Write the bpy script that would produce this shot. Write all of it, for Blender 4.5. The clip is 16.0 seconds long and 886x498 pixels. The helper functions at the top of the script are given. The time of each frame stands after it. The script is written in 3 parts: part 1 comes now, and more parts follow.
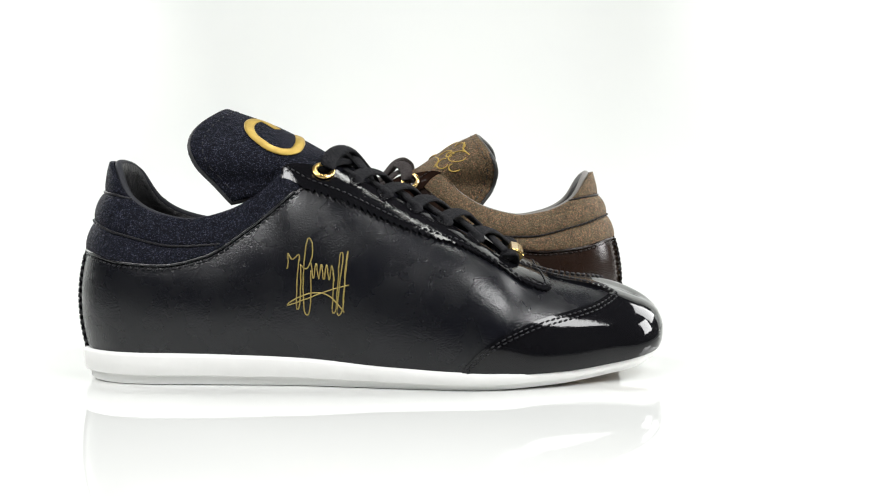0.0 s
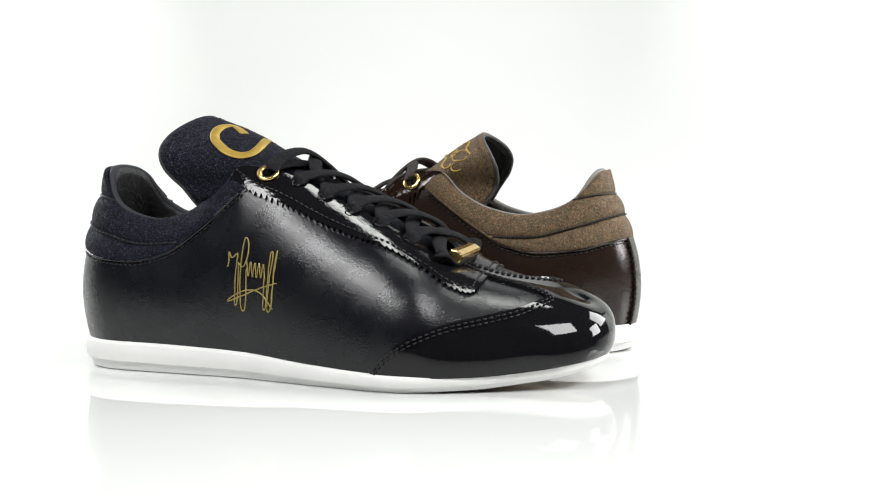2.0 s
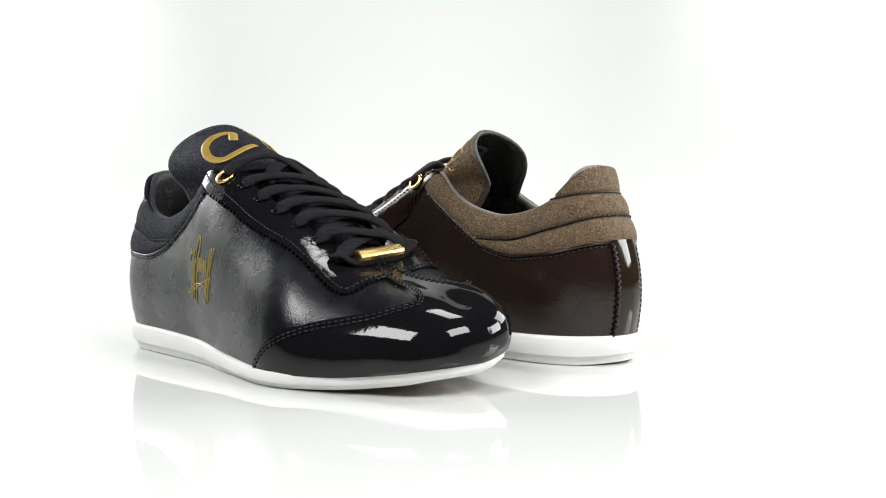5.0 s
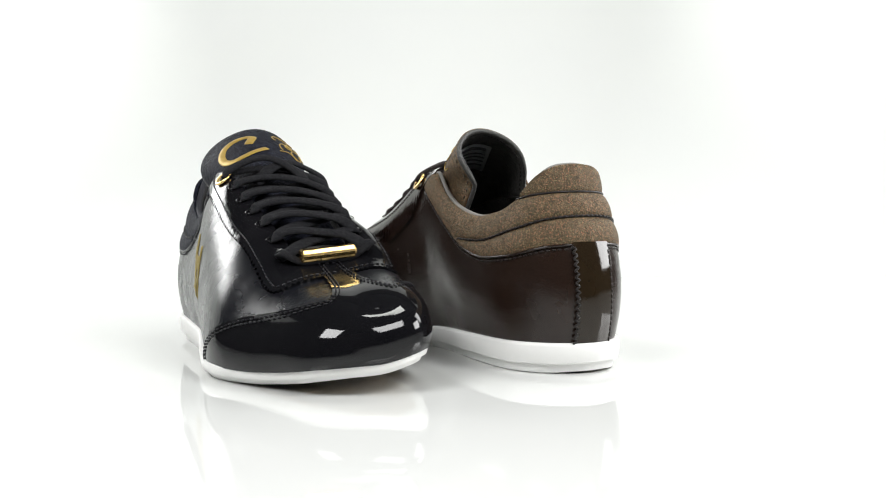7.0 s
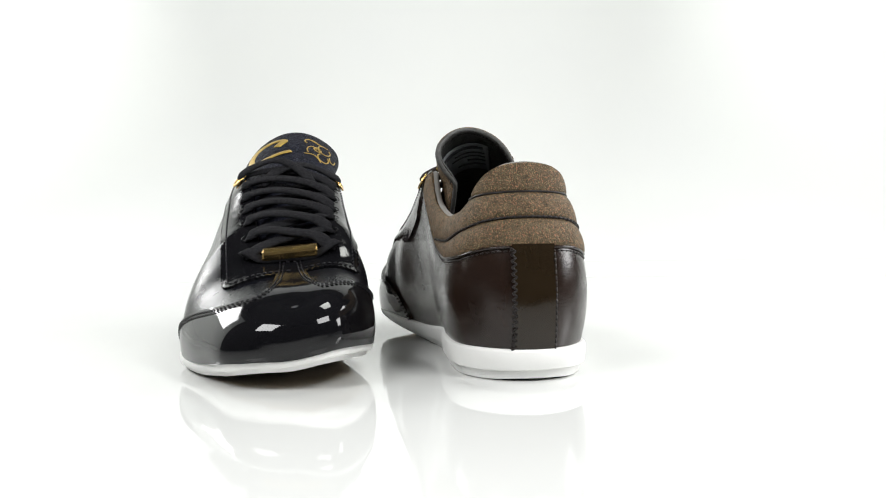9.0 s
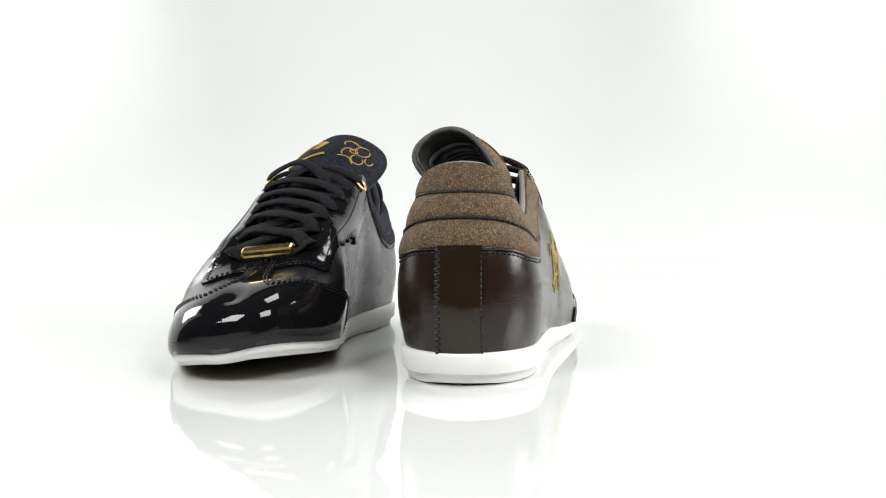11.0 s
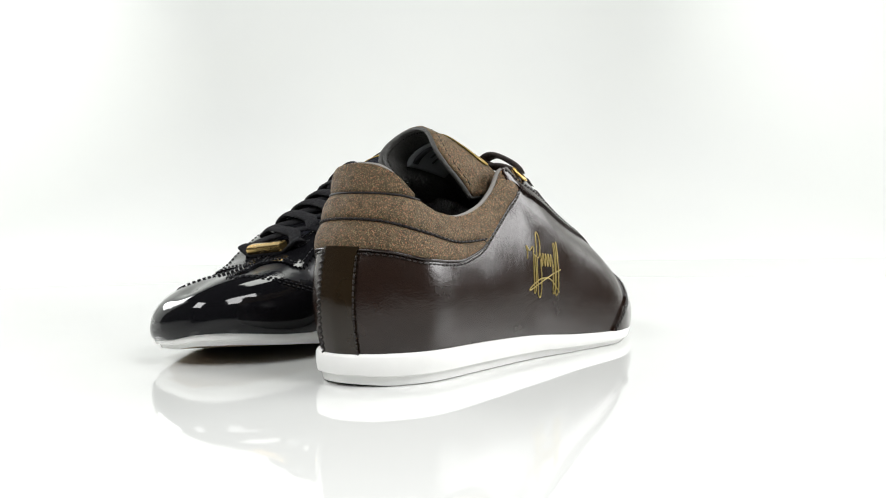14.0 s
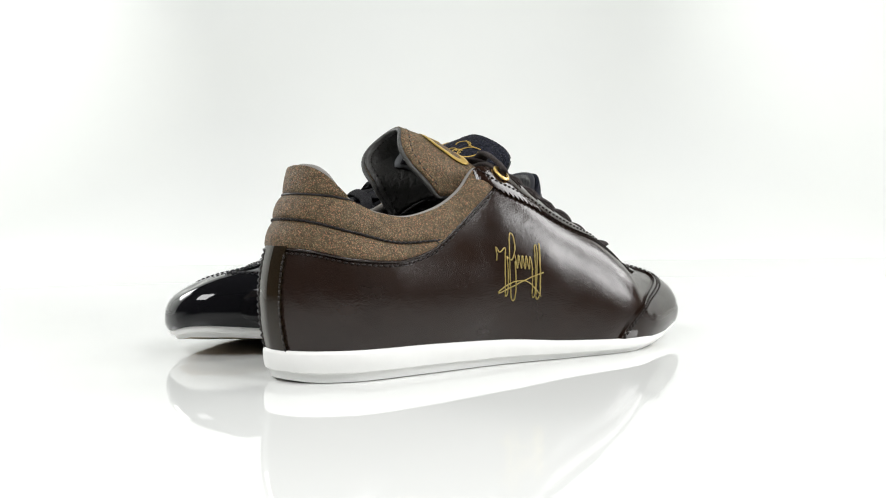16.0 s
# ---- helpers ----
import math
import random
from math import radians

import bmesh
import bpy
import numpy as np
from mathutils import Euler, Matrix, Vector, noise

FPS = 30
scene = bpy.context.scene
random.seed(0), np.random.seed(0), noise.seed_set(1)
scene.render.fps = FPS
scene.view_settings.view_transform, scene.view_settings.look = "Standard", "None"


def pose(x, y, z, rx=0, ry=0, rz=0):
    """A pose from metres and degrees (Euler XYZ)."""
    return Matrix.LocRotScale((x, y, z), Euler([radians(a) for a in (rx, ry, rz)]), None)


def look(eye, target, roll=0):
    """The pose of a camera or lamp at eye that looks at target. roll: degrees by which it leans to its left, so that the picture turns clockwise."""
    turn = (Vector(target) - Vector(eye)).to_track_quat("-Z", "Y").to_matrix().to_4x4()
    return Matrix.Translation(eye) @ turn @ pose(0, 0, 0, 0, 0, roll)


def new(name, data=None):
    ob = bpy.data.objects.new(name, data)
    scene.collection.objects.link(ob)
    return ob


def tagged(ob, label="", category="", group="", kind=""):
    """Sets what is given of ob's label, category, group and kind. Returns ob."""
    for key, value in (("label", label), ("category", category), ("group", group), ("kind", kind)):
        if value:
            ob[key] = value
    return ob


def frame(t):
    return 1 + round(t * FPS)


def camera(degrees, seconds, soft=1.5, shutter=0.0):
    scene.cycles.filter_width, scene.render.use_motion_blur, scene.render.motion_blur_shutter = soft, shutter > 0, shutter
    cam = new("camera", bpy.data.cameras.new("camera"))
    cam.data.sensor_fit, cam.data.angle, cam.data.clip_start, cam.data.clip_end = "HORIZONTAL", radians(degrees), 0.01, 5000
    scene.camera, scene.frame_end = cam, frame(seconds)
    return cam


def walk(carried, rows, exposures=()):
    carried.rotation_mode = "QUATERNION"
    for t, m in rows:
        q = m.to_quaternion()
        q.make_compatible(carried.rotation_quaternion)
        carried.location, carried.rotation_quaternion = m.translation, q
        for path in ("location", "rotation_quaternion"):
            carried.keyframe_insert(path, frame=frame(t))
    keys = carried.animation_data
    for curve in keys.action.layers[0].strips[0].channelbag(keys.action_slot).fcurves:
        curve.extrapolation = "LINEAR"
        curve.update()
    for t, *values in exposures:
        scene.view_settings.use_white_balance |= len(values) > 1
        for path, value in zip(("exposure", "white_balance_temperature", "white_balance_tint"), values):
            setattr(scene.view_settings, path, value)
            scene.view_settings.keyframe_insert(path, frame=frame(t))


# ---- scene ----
cam = camera(48.50, 16.0, soft=1.1)
EYE = Vector((0.0, -0.59419, 0.08483))
PAN, TILT = 0.02041, 0.03966
AIM = EYE + Vector((math.sin(PAN) * math.cos(TILT), math.cos(PAN) * math.cos(TILT), -math.sin(TILT)))
STAND = look(EYE, AIM, -0.581)
walk(cam, [(0.0, STAND), (16.0, STAND)], exposures=[(0.0, -0.19), (6.0, -0.25), (16.0, -0.37)])

# ---- world, lamps, exposure ----
world = bpy.data.worlds.new("studio_world")
scene.world = world
world.use_nodes = True
world.node_tree.nodes["Background"].inputs[0].default_value = (0.9, 0.95, 1.0, 1)
world.node_tree.nodes["Background"].inputs[1].default_value = 0.05


def softbox(name, eye, target, sx, sy, watts, colour=(1, 1, 1)):
    data = bpy.data.lights.new(name, "AREA")
    data.shape, data.size, data.size_y, data.energy, data.color = "RECTANGLE", sx, sy, watts, colour
    ob = new(name, data)
    ob.matrix_world = look(eye, target)
    return ob


softbox("added_backdrop_lamp", (0.30, 0.48, 0.95), (0.30, 1.80, 0.64), 2.4, 0.45, 12.8, (0.98, 1.0, 0.945))
softbox("softbox_top", (0.22, 0.26, 1.20), (0.0, 0.0, 0.0), 0.40, 0.30, 5.0, (0.98, 1.0, 0.955))
softbox("softbox_front", (-0.62, -0.68, 0.92), (0.0, 0.0, 0.05), 0.50, 0.42, 13.5)
softbox("softbox_front", (0.62, -0.66, 0.90), (0.0, 0.0, 0.05), 0.54, 0.42, 13.0)
# added lamps on the unseen side walls, to brighten their reflection in the leather
for sx in (-1, 1):
    softbox("added_backdrop_lamp", (sx * 0.80, 0.95, 1.00), (sx * 1.70, 1.05, 0.62), 1.2, 0.45, 9.0 - 0.6 * sx, (0.98, 1.0, 0.945))
softbox("softbox_side", (1.03, -0.04, 0.38), (0.0, 0.0, 0.06), 0.32, 0.36, 6.0)
softbox("softbox_side", (-0.95, 0.64, 0.62), (0.0, 0.0, 0.06), 0.44, 0.40, 7.5)
softbox("softbox_side", (0.98, 0.42, 0.62), (0.0, 0.0, 0.06), 0.46, 0.50, 7.0)


# ---- materials ----
def shader(name, colour, rough=0.5, metal=0.0, coat=0.0, coat_rough=0.05, spec=0.5, colour2=None, patch=30.0, grain=900.0,
           bump=0.0, bump2=0.0, scale2=120.0, rough_vary=0.08, sheen=0.0, glitter=None, crease=0.0):
    """A surface with broad patches, fine grain, bump at two scales and optional metallic flecks."""
    m = bpy.data.materials.new(name)
    m.use_nodes = True
    nt = m.node_tree
    b = nt.nodes["Principled BSDF"]
    co = nt.nodes.new("ShaderNodeTexCoord")

    def noise_node(scale, detail=4.0, rough_n=0.55, distort=0.0):
        n = nt.nodes.new("ShaderNodeTexNoise")
        n.inputs["Scale"].default_value, n.inputs["Detail"].default_value = scale, detail
        n.inputs["Roughness"].default_value, n.inputs["Distortion"].default_value = rough_n, distort
        nt.links.new(co.outputs["Object"], n.inputs["Vector"])
        return n

    big, fine = noise_node(patch), noise_node(grain, 3.0)
    c2 = colour2 or tuple(c * 0.75 for c in colour)
    mix = nt.nodes.new("ShaderNodeMixRGB")
    mix.inputs[1].default_value, mix.inputs[2].default_value = (*colour, 1), (*c2, 1)
    ramp = nt.nodes.new("ShaderNodeMapRange")
    ramp.inputs[1].default_value, ramp.inputs[2].default_value = 0.35, 0.65
    nt.links.new(big.outputs["Fac"], ramp.inputs[0])
    nt.links.new(ramp.outputs[0], mix.inputs[0])
    out_colour = mix.outputs[0]
    vary = nt.nodes.new("ShaderNodeMapRange")
    vary.inputs[1].default_value, vary.inputs[2].default_value = 0.3, 0.7
    vary.inputs[3].default_value, vary.inputs[4].default_value = max(0.0, rough - rough_vary), min(1.0, rough + rough_vary)
    nt.links.new(big.outputs["Fac"], vary.inputs[0])
    nt.links.new(vary.outputs[0], b.inputs["Roughness"])
    b.inputs["Metallic"].default_value = metal
    if glitter:
        tint, amount, size = glitter
        v = nt.nodes.new("ShaderNodeTexVoronoi")
        v.inputs["Scale"].default_value = size
        nt.links.new(co.outputs["Object"], v.inputs["Vector"])
        sep = nt.nodes.new("ShaderNodeSeparateColor")
        nt.links.new(v.outputs["Color"], sep.inputs[0])
        pick = nt.nodes.new("ShaderNodeMapRange")
        pick.inputs[1].default_value, pick.inputs[2].default_value = 1.0 - amount - 0.12, 1.0 - amount + 0.12
        nt.links.new(sep.outputs[0], pick.inputs[0])
        hue = nt.nodes.new("ShaderNodeMixRGB")
        hue.inputs[1].default_value, hue.inputs[2].default_value = (*tint[0], 1), (*tint[1], 1)
        nt.links.new(sep.outputs[1], hue.inputs[0])
        add = nt.nodes.new("ShaderNodeMixRGB")
        nt.links.new(pick.outputs[0], add.inputs[0])
        nt.links.new(out_colour, add.inputs[1])
        nt.links.new(hue.outputs[0], add.inputs[2])
        out_colour = add.outputs[0]
        shine = nt.nodes.new("ShaderNodeMath")
        shine.operation = "MULTIPLY"
        shine.inputs[1].default_value = 0.6
        nt.links.new(pick.outputs[0], shine.inputs[0])
        nt.links.new(shine.outputs[0], b.inputs["Metallic"])
    nt.links.new(out_colour, b.inputs["Base Color"])
    b.inputs["Specular IOR Level"].default_value = spec
    b.inputs["Coat Weight"].default_value, b.inputs["Coat Roughness"].default_value = coat, coat_rough
    if sheen:
        b.inputs["Sheen Weight"].default_value, b.inputs["Sheen Roughness"].default_value = sheen, 0.5
    last = None
    layers = [(fine, bump, 0.0006)]
    if bump2:
        layers.append((noise_node(scale2, 5.0, 0.6, 0.4), bump2, 0.002))
    if crease:
        w = nt.nodes.new("ShaderNodeTexVoronoi")
        w.feature = "DISTANCE_TO_EDGE"
        w.inputs["Scale"].default_value = 620.0
        warp = noise_node(60.0, 3.0)
        addv = nt.nodes.new("ShaderNodeMixRGB")
        addv.blend_type = "ADD"
        addv.inputs[0].default_value = 0.003
        nt.links.new(co.outputs["Object"], addv.inputs[1])
        nt.links.new(warp.outputs["Color"], addv.inputs[2])
        nt.links.new(addv.outputs[0], w.inputs["Vector"])
        layers.append((w, crease, 0.0008))
    for node, strength, dist in layers:
        if strength <= 0:
            continue
        bp = nt.nodes.new("ShaderNodeBump")
        bp.inputs["Strength"].default_value, bp.inputs["Distance"].default_value = strength, dist
        nt.links.new(node.outputs[0], bp.inputs["Height"])
        if last:
            nt.links.new(last.outputs[0], bp.inputs["Normal"])
        last = bp
    if last:
        nt.links.new(last.outputs[0], b.inputs["Normal"])
    return m


WHITE_FLOOR = shader("white_acrylic", (0.70, 0.708, 0.692), 0.03, spec=0.50, colour2=(0.68, 0.69, 0.676), patch=3.0, rough_vary=0.01)
WHITE_WALL = shader("white_backdrop", (0.86, 0.87, 0.86), 0.9, spec=0.1, colour2=(0.84, 0.85, 0.85), patch=2.0, rough_vary=0.02)
GREY_WALL = shader("grey_studio_wall", (0.05, 0.05, 0.052), 0.9, spec=0.1, patch=2.0)
RUBBER = shader("white_rubber", (0.82, 0.82, 0.80), 0.5, spec=0.35, colour2=(0.79, 0.79, 0.77), patch=60, bump=0.08, bump2=0.02)
OUTSOLE = shader("tan_outsole", (0.42, 0.33, 0.22), 0.7, colour2=(0.36, 0.28, 0.19), bump=0.2)
GOLD = shader("polished_gold_metal", (0.90, 0.65, 0.28), 0.24, metal=1.0, colour2=(0.80, 0.54, 0.18), bump=0.03)
GOLD_PRINT = shader("gold_foil", (0.46, 0.31, 0.055), 0.42, metal=0.45, colour2=(0.36, 0.24, 0.045), patch=160, bump=0.25)
GOLD_THREAD = shader("gold_thread", (0.40, 0.31, 0.09), 0.38, metal=0.35, colour2=(0.30, 0.23, 0.07), patch=200, bump=0.5)
LABEL_CLOTH = shader("grey_woven_label", (0.20, 0.21, 0.215), 0.8, colour2=(0.23, 0.24, 0.25), bump=0.4)
LABEL_BAR = shader("dark_label_print", (0.05, 0.05, 0.055), 0.8)
DARK_BAR = shader("engraved_dark_gold", (0.28, 0.17, 0.05), 0.4, metal=0.8)

BLACK = dict(
    leather=shader("black_leather", (0.0050, 0.0054, 0.0078), 0.27, spec=0.48, colour2=(0.0038, 0.0041, 0.0058), patch=45, grain=1500, bump=0.14, bump2=0.11, scale2=95, crease=0.16),
    patent=shader("black_patent_leather", (0.006, 0.006, 0.007), 0.055, spec=0.4, colour2=(0.005, 0.005, 0.006), patch=30, grain=60, bump=0.0, bump2=0.06, scale2=55, rough_vary=0.015),
    suede=shader("navy_glitter_suede", (0.0048, 0.0058, 0.0112), 0.65, colour2=(0.0030, 0.0036, 0.0068), patch=300, grain=1400, bump=0.8, bump2=0.7, scale2=480, spec=0.10,
                 glitter=(((0.03, 0.036, 0.065), (0.09, 0.09, 0.12)), 0.13, 2600.0)),
    lining=shader("black_lining_leather", (0.02, 0.02, 0.021), 0.45, bump=0.4, bump2=0.7, scale2=220),
    binding=shader("black_suede_edge", (0.012, 0.013, 0.02), 0.7, bump=0.4),
    thread=shader("black_thread", (0.012, 0.012, 0.015), 0.40, spec=0.30, bump=0.2),
    lace=shader("black_cotton_lace", (0.016, 0.016, 0.018), 0.85, colour2=(0.008, 0.008, 0.010), patch=700, grain=2200, bump=0.9, bump2=0.7, scale2=1000, spec=0.15),
    strip=None)
BLACK["strip"] = BLACK["patent"]
BLACK["facing"] = shader("creased_black_patent_leather", (0.006, 0.006, 0.007), 0.05, spec=0.4, colour2=(0.005, 0.005, 0.006), patch=40, grain=300, bump=0.05, bump2=0.20, scale2=95, rough_vary=0.02)
BROWN = dict(
    leather=shader("dark_brown_leather", (0.0190, 0.0108, 0.0078), 0.21, spec=0.44, colour2=(0.0145, 0.0082, 0.0060), patch=45, grain=1500, bump=0.10, bump2=0.13, scale2=110, crease=0.09),
    patent=shader("dark_brown_patent_leather", (0.016, 0.008, 0.0055), 0.06, spec=0.4, patch=30, bump2=0.03, scale2=55, rough_vary=0.02),
    suede=shader("bronze_glitter_suede", (0.098, 0.073, 0.041), 0.6, colour2=(0.058, 0.043, 0.025), patch=300, grain=1400, bump=0.7, bump2=0.5, scale2=700, spec=0.2,
                 glitter=(((0.40, 0.17, 0.10), (0.24, 0.22, 0.115)), 0.20, 2700.0)),
    lining=shader("dark_grey_lining_leather", (0.055, 0.054, 0.050), 0.45, bump=0.4, bump2=0.9, scale2=240),
    binding=shader("grey_leather_edge", (0.22, 0.21, 0.195), 0.55, bump=0.3),
    thread=shader("dark_brown_thread", (0.014, 0.011, 0.010), 0.40, spec=0.30, bump=0.2),
    lace=shader("dark_brown_cotton_lace", (0.055, 0.046, 0.044), 0.85, colour2=(0.036, 0.030, 0.030), patch=700, grain=2200, bump=0.9, bump2=0.7, scale2=1000, spec=0.15),
    strip=shader("olive_brown_patent_strip", (0.019, 0.0125, 0.0066), 0.09, spec=0.42, patch=30, bump2=0.03, scale2=55, rough_vary=0.02))

BROWN["facing"] = shader("creased_brown_patent_leather", (0.016, 0.008, 0.0055), 0.08, spec=0.4, patch=40, grain=300, bump=0.05, bump2=0.20, scale2=95, rough_vary=0.02)


# ---- mesh helpers ----
def mesh_object(name, verts, faces, material, parent=None, label="", smooth=True):
    me = bpy.data.meshes.new(name)
    me.from_pydata([tuple(map(float, v)) for v in verts], [], [tuple(map(int, f)) for f in faces])
    me.materials.append(material)
    if smooth:
        me.shade_smooth()
    ob = new(name, me)
    if parent:
        ob.parent = parent
    if label:
        tagged(ob, label)
    return ob


HEEL_RISE = [0.0]


def spring(v):
    """The inner side of the forefoot stands a little off the floor; the padded heel may stand taller."""
    x, y = v[0] / LENGTH, v[1] / LENGTH
    a, b = min(1, max(0, (x - .45) / .38)), min(1, max(0, (y - .01) / .14))
    c, d = min(1, max(0, (v[2] / LENGTH - .255) / .09)), min(1, max(0, (.24 - x) / .12))
    return (v[0], v[1], v[2] + LENGTH * (.026 * a * a * (3 - 2 * a) * b * b * (3 - 2 * b) + HEEL_RISE[0] * c * d))


def merge(lists):
    """Joins several (verts, faces) into one."""
    vs, fs = [], []
    for v, f in lists:
        o = len(vs)
        vs.extend(v)
        fs.extend([tuple(i + o for i in q) for q in f])
    return vs, fs


def smooth_curve(points, n, closed=False):
    """Centripetal Catmull-Rom through the points, resampled evenly to n."""
    p = np.array(points, float)
    k = len(p)
    if closed:
        q = np.vstack([p[-1], p, p[0], p[1]])
        spans = k
    else:
        q = np.vstack([2 * p[0] - p[1], p, 2 * p[-1] - p[-2]])
        spans = k - 1
    out = []
    for i in range(spans):
        a, b, c, d = q[i:i + 4]
        ta = 0.0
        tb = ta + max(1e-6, np.linalg.norm(b - a)) ** 0.5
        tc = tb + max(1e-6, np.linalg.norm(c - b)) ** 0.5
        td = tc + max(1e-6, np.linalg.norm(d - c)) ** 0.5
        for t in np.linspace(tb, tc, 16, endpoint=False):
            a1 = (tb - t) / (tb - ta) * a + (t - ta) / (tb - ta) * b
            a2 = (tc - t) / (tc - tb) * b + (t - tb) / (tc - tb) * c
            a3 = (td - t) / (td - tc) * c + (t - tc) / (td - tc) * d
            b1 = (tc - t) / (tc - ta) * a1 + (t - ta) / (tc - ta) * a2
            b2 = (td - t) / (td - tb) * a2 + (t - tb) / (td - tb) * a3
            out.append((tc - t) / (tc - tb) * b1 + (t - tb) / (tc - tb) * b2)
    out.append(p[0] if closed else p[-1])
    out = np.array(out)
    run = np.concatenate([[0], np.cumsum(np.linalg.norm(np.diff(out, axis=0), axis=1))])
    want = np.linspace(0, run[-1], n, endpoint=not closed)
    return np.stack([np.interp(want, run, out[:, j]) for j in range(out.shape[1])], 1)


def tube(path, radius, sides=8, up=None, flat=1.0, closed=False, ends=True):
    """A tube along a path; flat < 1 squeezes it along up (one vector, or one for each point)."""
    p = np.array(path, float)
    n = len(p)
    tang = np.roll(p, -1, 0) - np.roll(p, 1, 0)
    if not closed:
        tang[0], tang[-1] = p[1] - p[0], p[-1] - p[-2]
    tang /= np.linalg.norm(tang, axis=1)[:, None] + 1e-12
    ups = np.tile(np.array([0.0, 0.0, 1.0]), (n, 1)) if up is None else np.broadcast_to(np.array(up, float), (n, 3)).copy()
    sidev = np.cross(tang, ups)
    bad = np.linalg.norm(sidev, axis=1) < 1e-3
    sidev[bad] = np.cross(tang[bad], np.array([1.0, 0.2, 0.0]))
    sidev /= np.linalg.norm(sidev, axis=1)[:, None] + 1e-12
    nv = np.cross(sidev, tang)
    r = np.broadcast_to(np.array(radius, float), (n,))
    ang = np.linspace(0, 2 * math.pi, sides, endpoint=False)
    vs, fs = [], []
    for i in range(n):
        for a in ang:
            vs.append(p[i] + sidev[i] * math.cos(a) * r[i] + nv[i] * math.sin(a) * r[i] * flat)
    for i in range(n if closed else n - 1):
        for j in range(sides):
            a, b = i * sides + j, i * sides + (j + 1) % sides
            c, d = ((i + 1) % n) * sides + (j + 1) % sides, ((i + 1) % n) * sides + j
            fs.append((a, d, c, b))
    if ends and not closed:
        fs.append(tuple(range(sides)))
        fs.append(tuple((n - 1) * sides + j for j in reversed(range(sides))))
    return vs, fs


# ---- the room ----
def room():
    # one white sweep: floor, rounded foot, back wall
    prof = [(y, 0.0) for y in (-0.39, -0.30, -0.1, 0.15, 0.4, 0.6, 0.8, 1.0)]
    prof += [(1.0 + 0.8 * math.sin(a), 0.8 - 0.8 * math.cos(a)) for a in np.linspace(0.1, math.pi / 2, 14)] + [(1.8, 1.65)]
    cut = 8
    for name, rows, mat in (("floor", prof[:cut], WHITE_FLOOR), ("wall_back", prof[cut - 1:], WHITE_WALL)):
        vs = [(x, y, z) for y, z in rows for x in (-2.0, 2.0)]
        vs += [(x, y, z) for y, z in [(r[0] + (0.02 if r[1] > 0.3 else 0), r[1] - (0.03 if r[1] <= 0.3 else 0)) for r in rows] for x in (-2.0, 2.0)]
        k = len(rows)
        fs = [(2 * i, 2 * i + 1, 2 * i + 3, 2 * i + 2) for i in range(k - 1)]
        fs += [(2 * k + 2 * i + 2, 2 * k + 2 * i + 3, 2 * k + 2 * i + 1, 2 * k + 2 * i) for i in range(k - 1)]
        ob = mesh_object(name, vs, fs, mat)
        tagged(ob, "glossy white acrylic studio floor" if name == "floor" else "plain white curved studio backdrop", "floor" if name == "floor" else "wall", kind="structure")

    def slab(name, lo, hi, mat, label, cat):
        vs = [(x, y, z) for x in (lo[0], hi[0]) for y in (lo[1], hi[1]) for z in (lo[2], hi[2])]
        fs = [(0, 1, 3, 2), (4, 6, 7, 5), (0, 4, 5, 1), (2, 3, 7, 6), (0, 2, 6, 4), (1, 5, 7, 3)]
        tagged(mesh_object(name, vs, fs, mat, smooth=False), label, cat, kind="structure")

    # unseen side walls, added; their white and grey parts shape the shoes' reflections
    for name, x0, x1, top, y0 in (("wall_west", -1.8, -1.7, 1.65, 0.45), ("wall_east", 1.7, 1.8, 0.92, 1.10)):
        slab(name, (x0, y0, -0.03), (x1, 1.9, top), WHITE_WALL, "unseen white side wall, added for reflections", "wall")
        slab(name + "_top", (x0, y0, top), (x1, 1.9, 2.2), GREY_WALL, "unseen grey wall over the white panel, added to limit reflections", "wall")
        slab(name + "_front", (x0, -2.4, -0.03), (x1, y0, 2.2), GREY_WALL, "unseen grey side wall, added to limit reflections", "wall")
    slab("wall_back_top", (-2.0, 1.8, 1.65), (2.0, 1.9, 2.2), GREY_WALL, "plain grey studio wall over the backdrop", "wall")
    slab("floor_front", (-2.0, -2.3, -0.06), (2.0, -0.39, -0.03), GREY_WALL, "plain grey studio floor", "floor")
    slab("wall_front", (-2.0, -2.4, -0.03), (2.0, -2.3, 2.2), GREY_WALL, "plain grey studio wall", "wall")
    slab("ceiling", (-2.1, -2.4, 2.2), (2.1, 1.9, 2.25), GREY_WALL, "plain grey studio ceiling", "ceiling")


room()

# ---- the shape of the shoe (a right shoe; lengths as parts of its length, heel at 0, toe at 1, +y its inner side) ----
LENGTH = 0.30
OUT_X = [0, .01, .03, .10, .25, .40, .55, .70, .80, .90, .96, .99, 1.0]
OUT_LAT = [0, -.040, -.071, -.1155, -.129, -.137, -.163, -.182, -.1545, -.106, -.073, -.024, .035]
OUT_MED = [0, .040, .070, .112, .112, .092, .110, .152, .166, .143, .112, .081, .035]


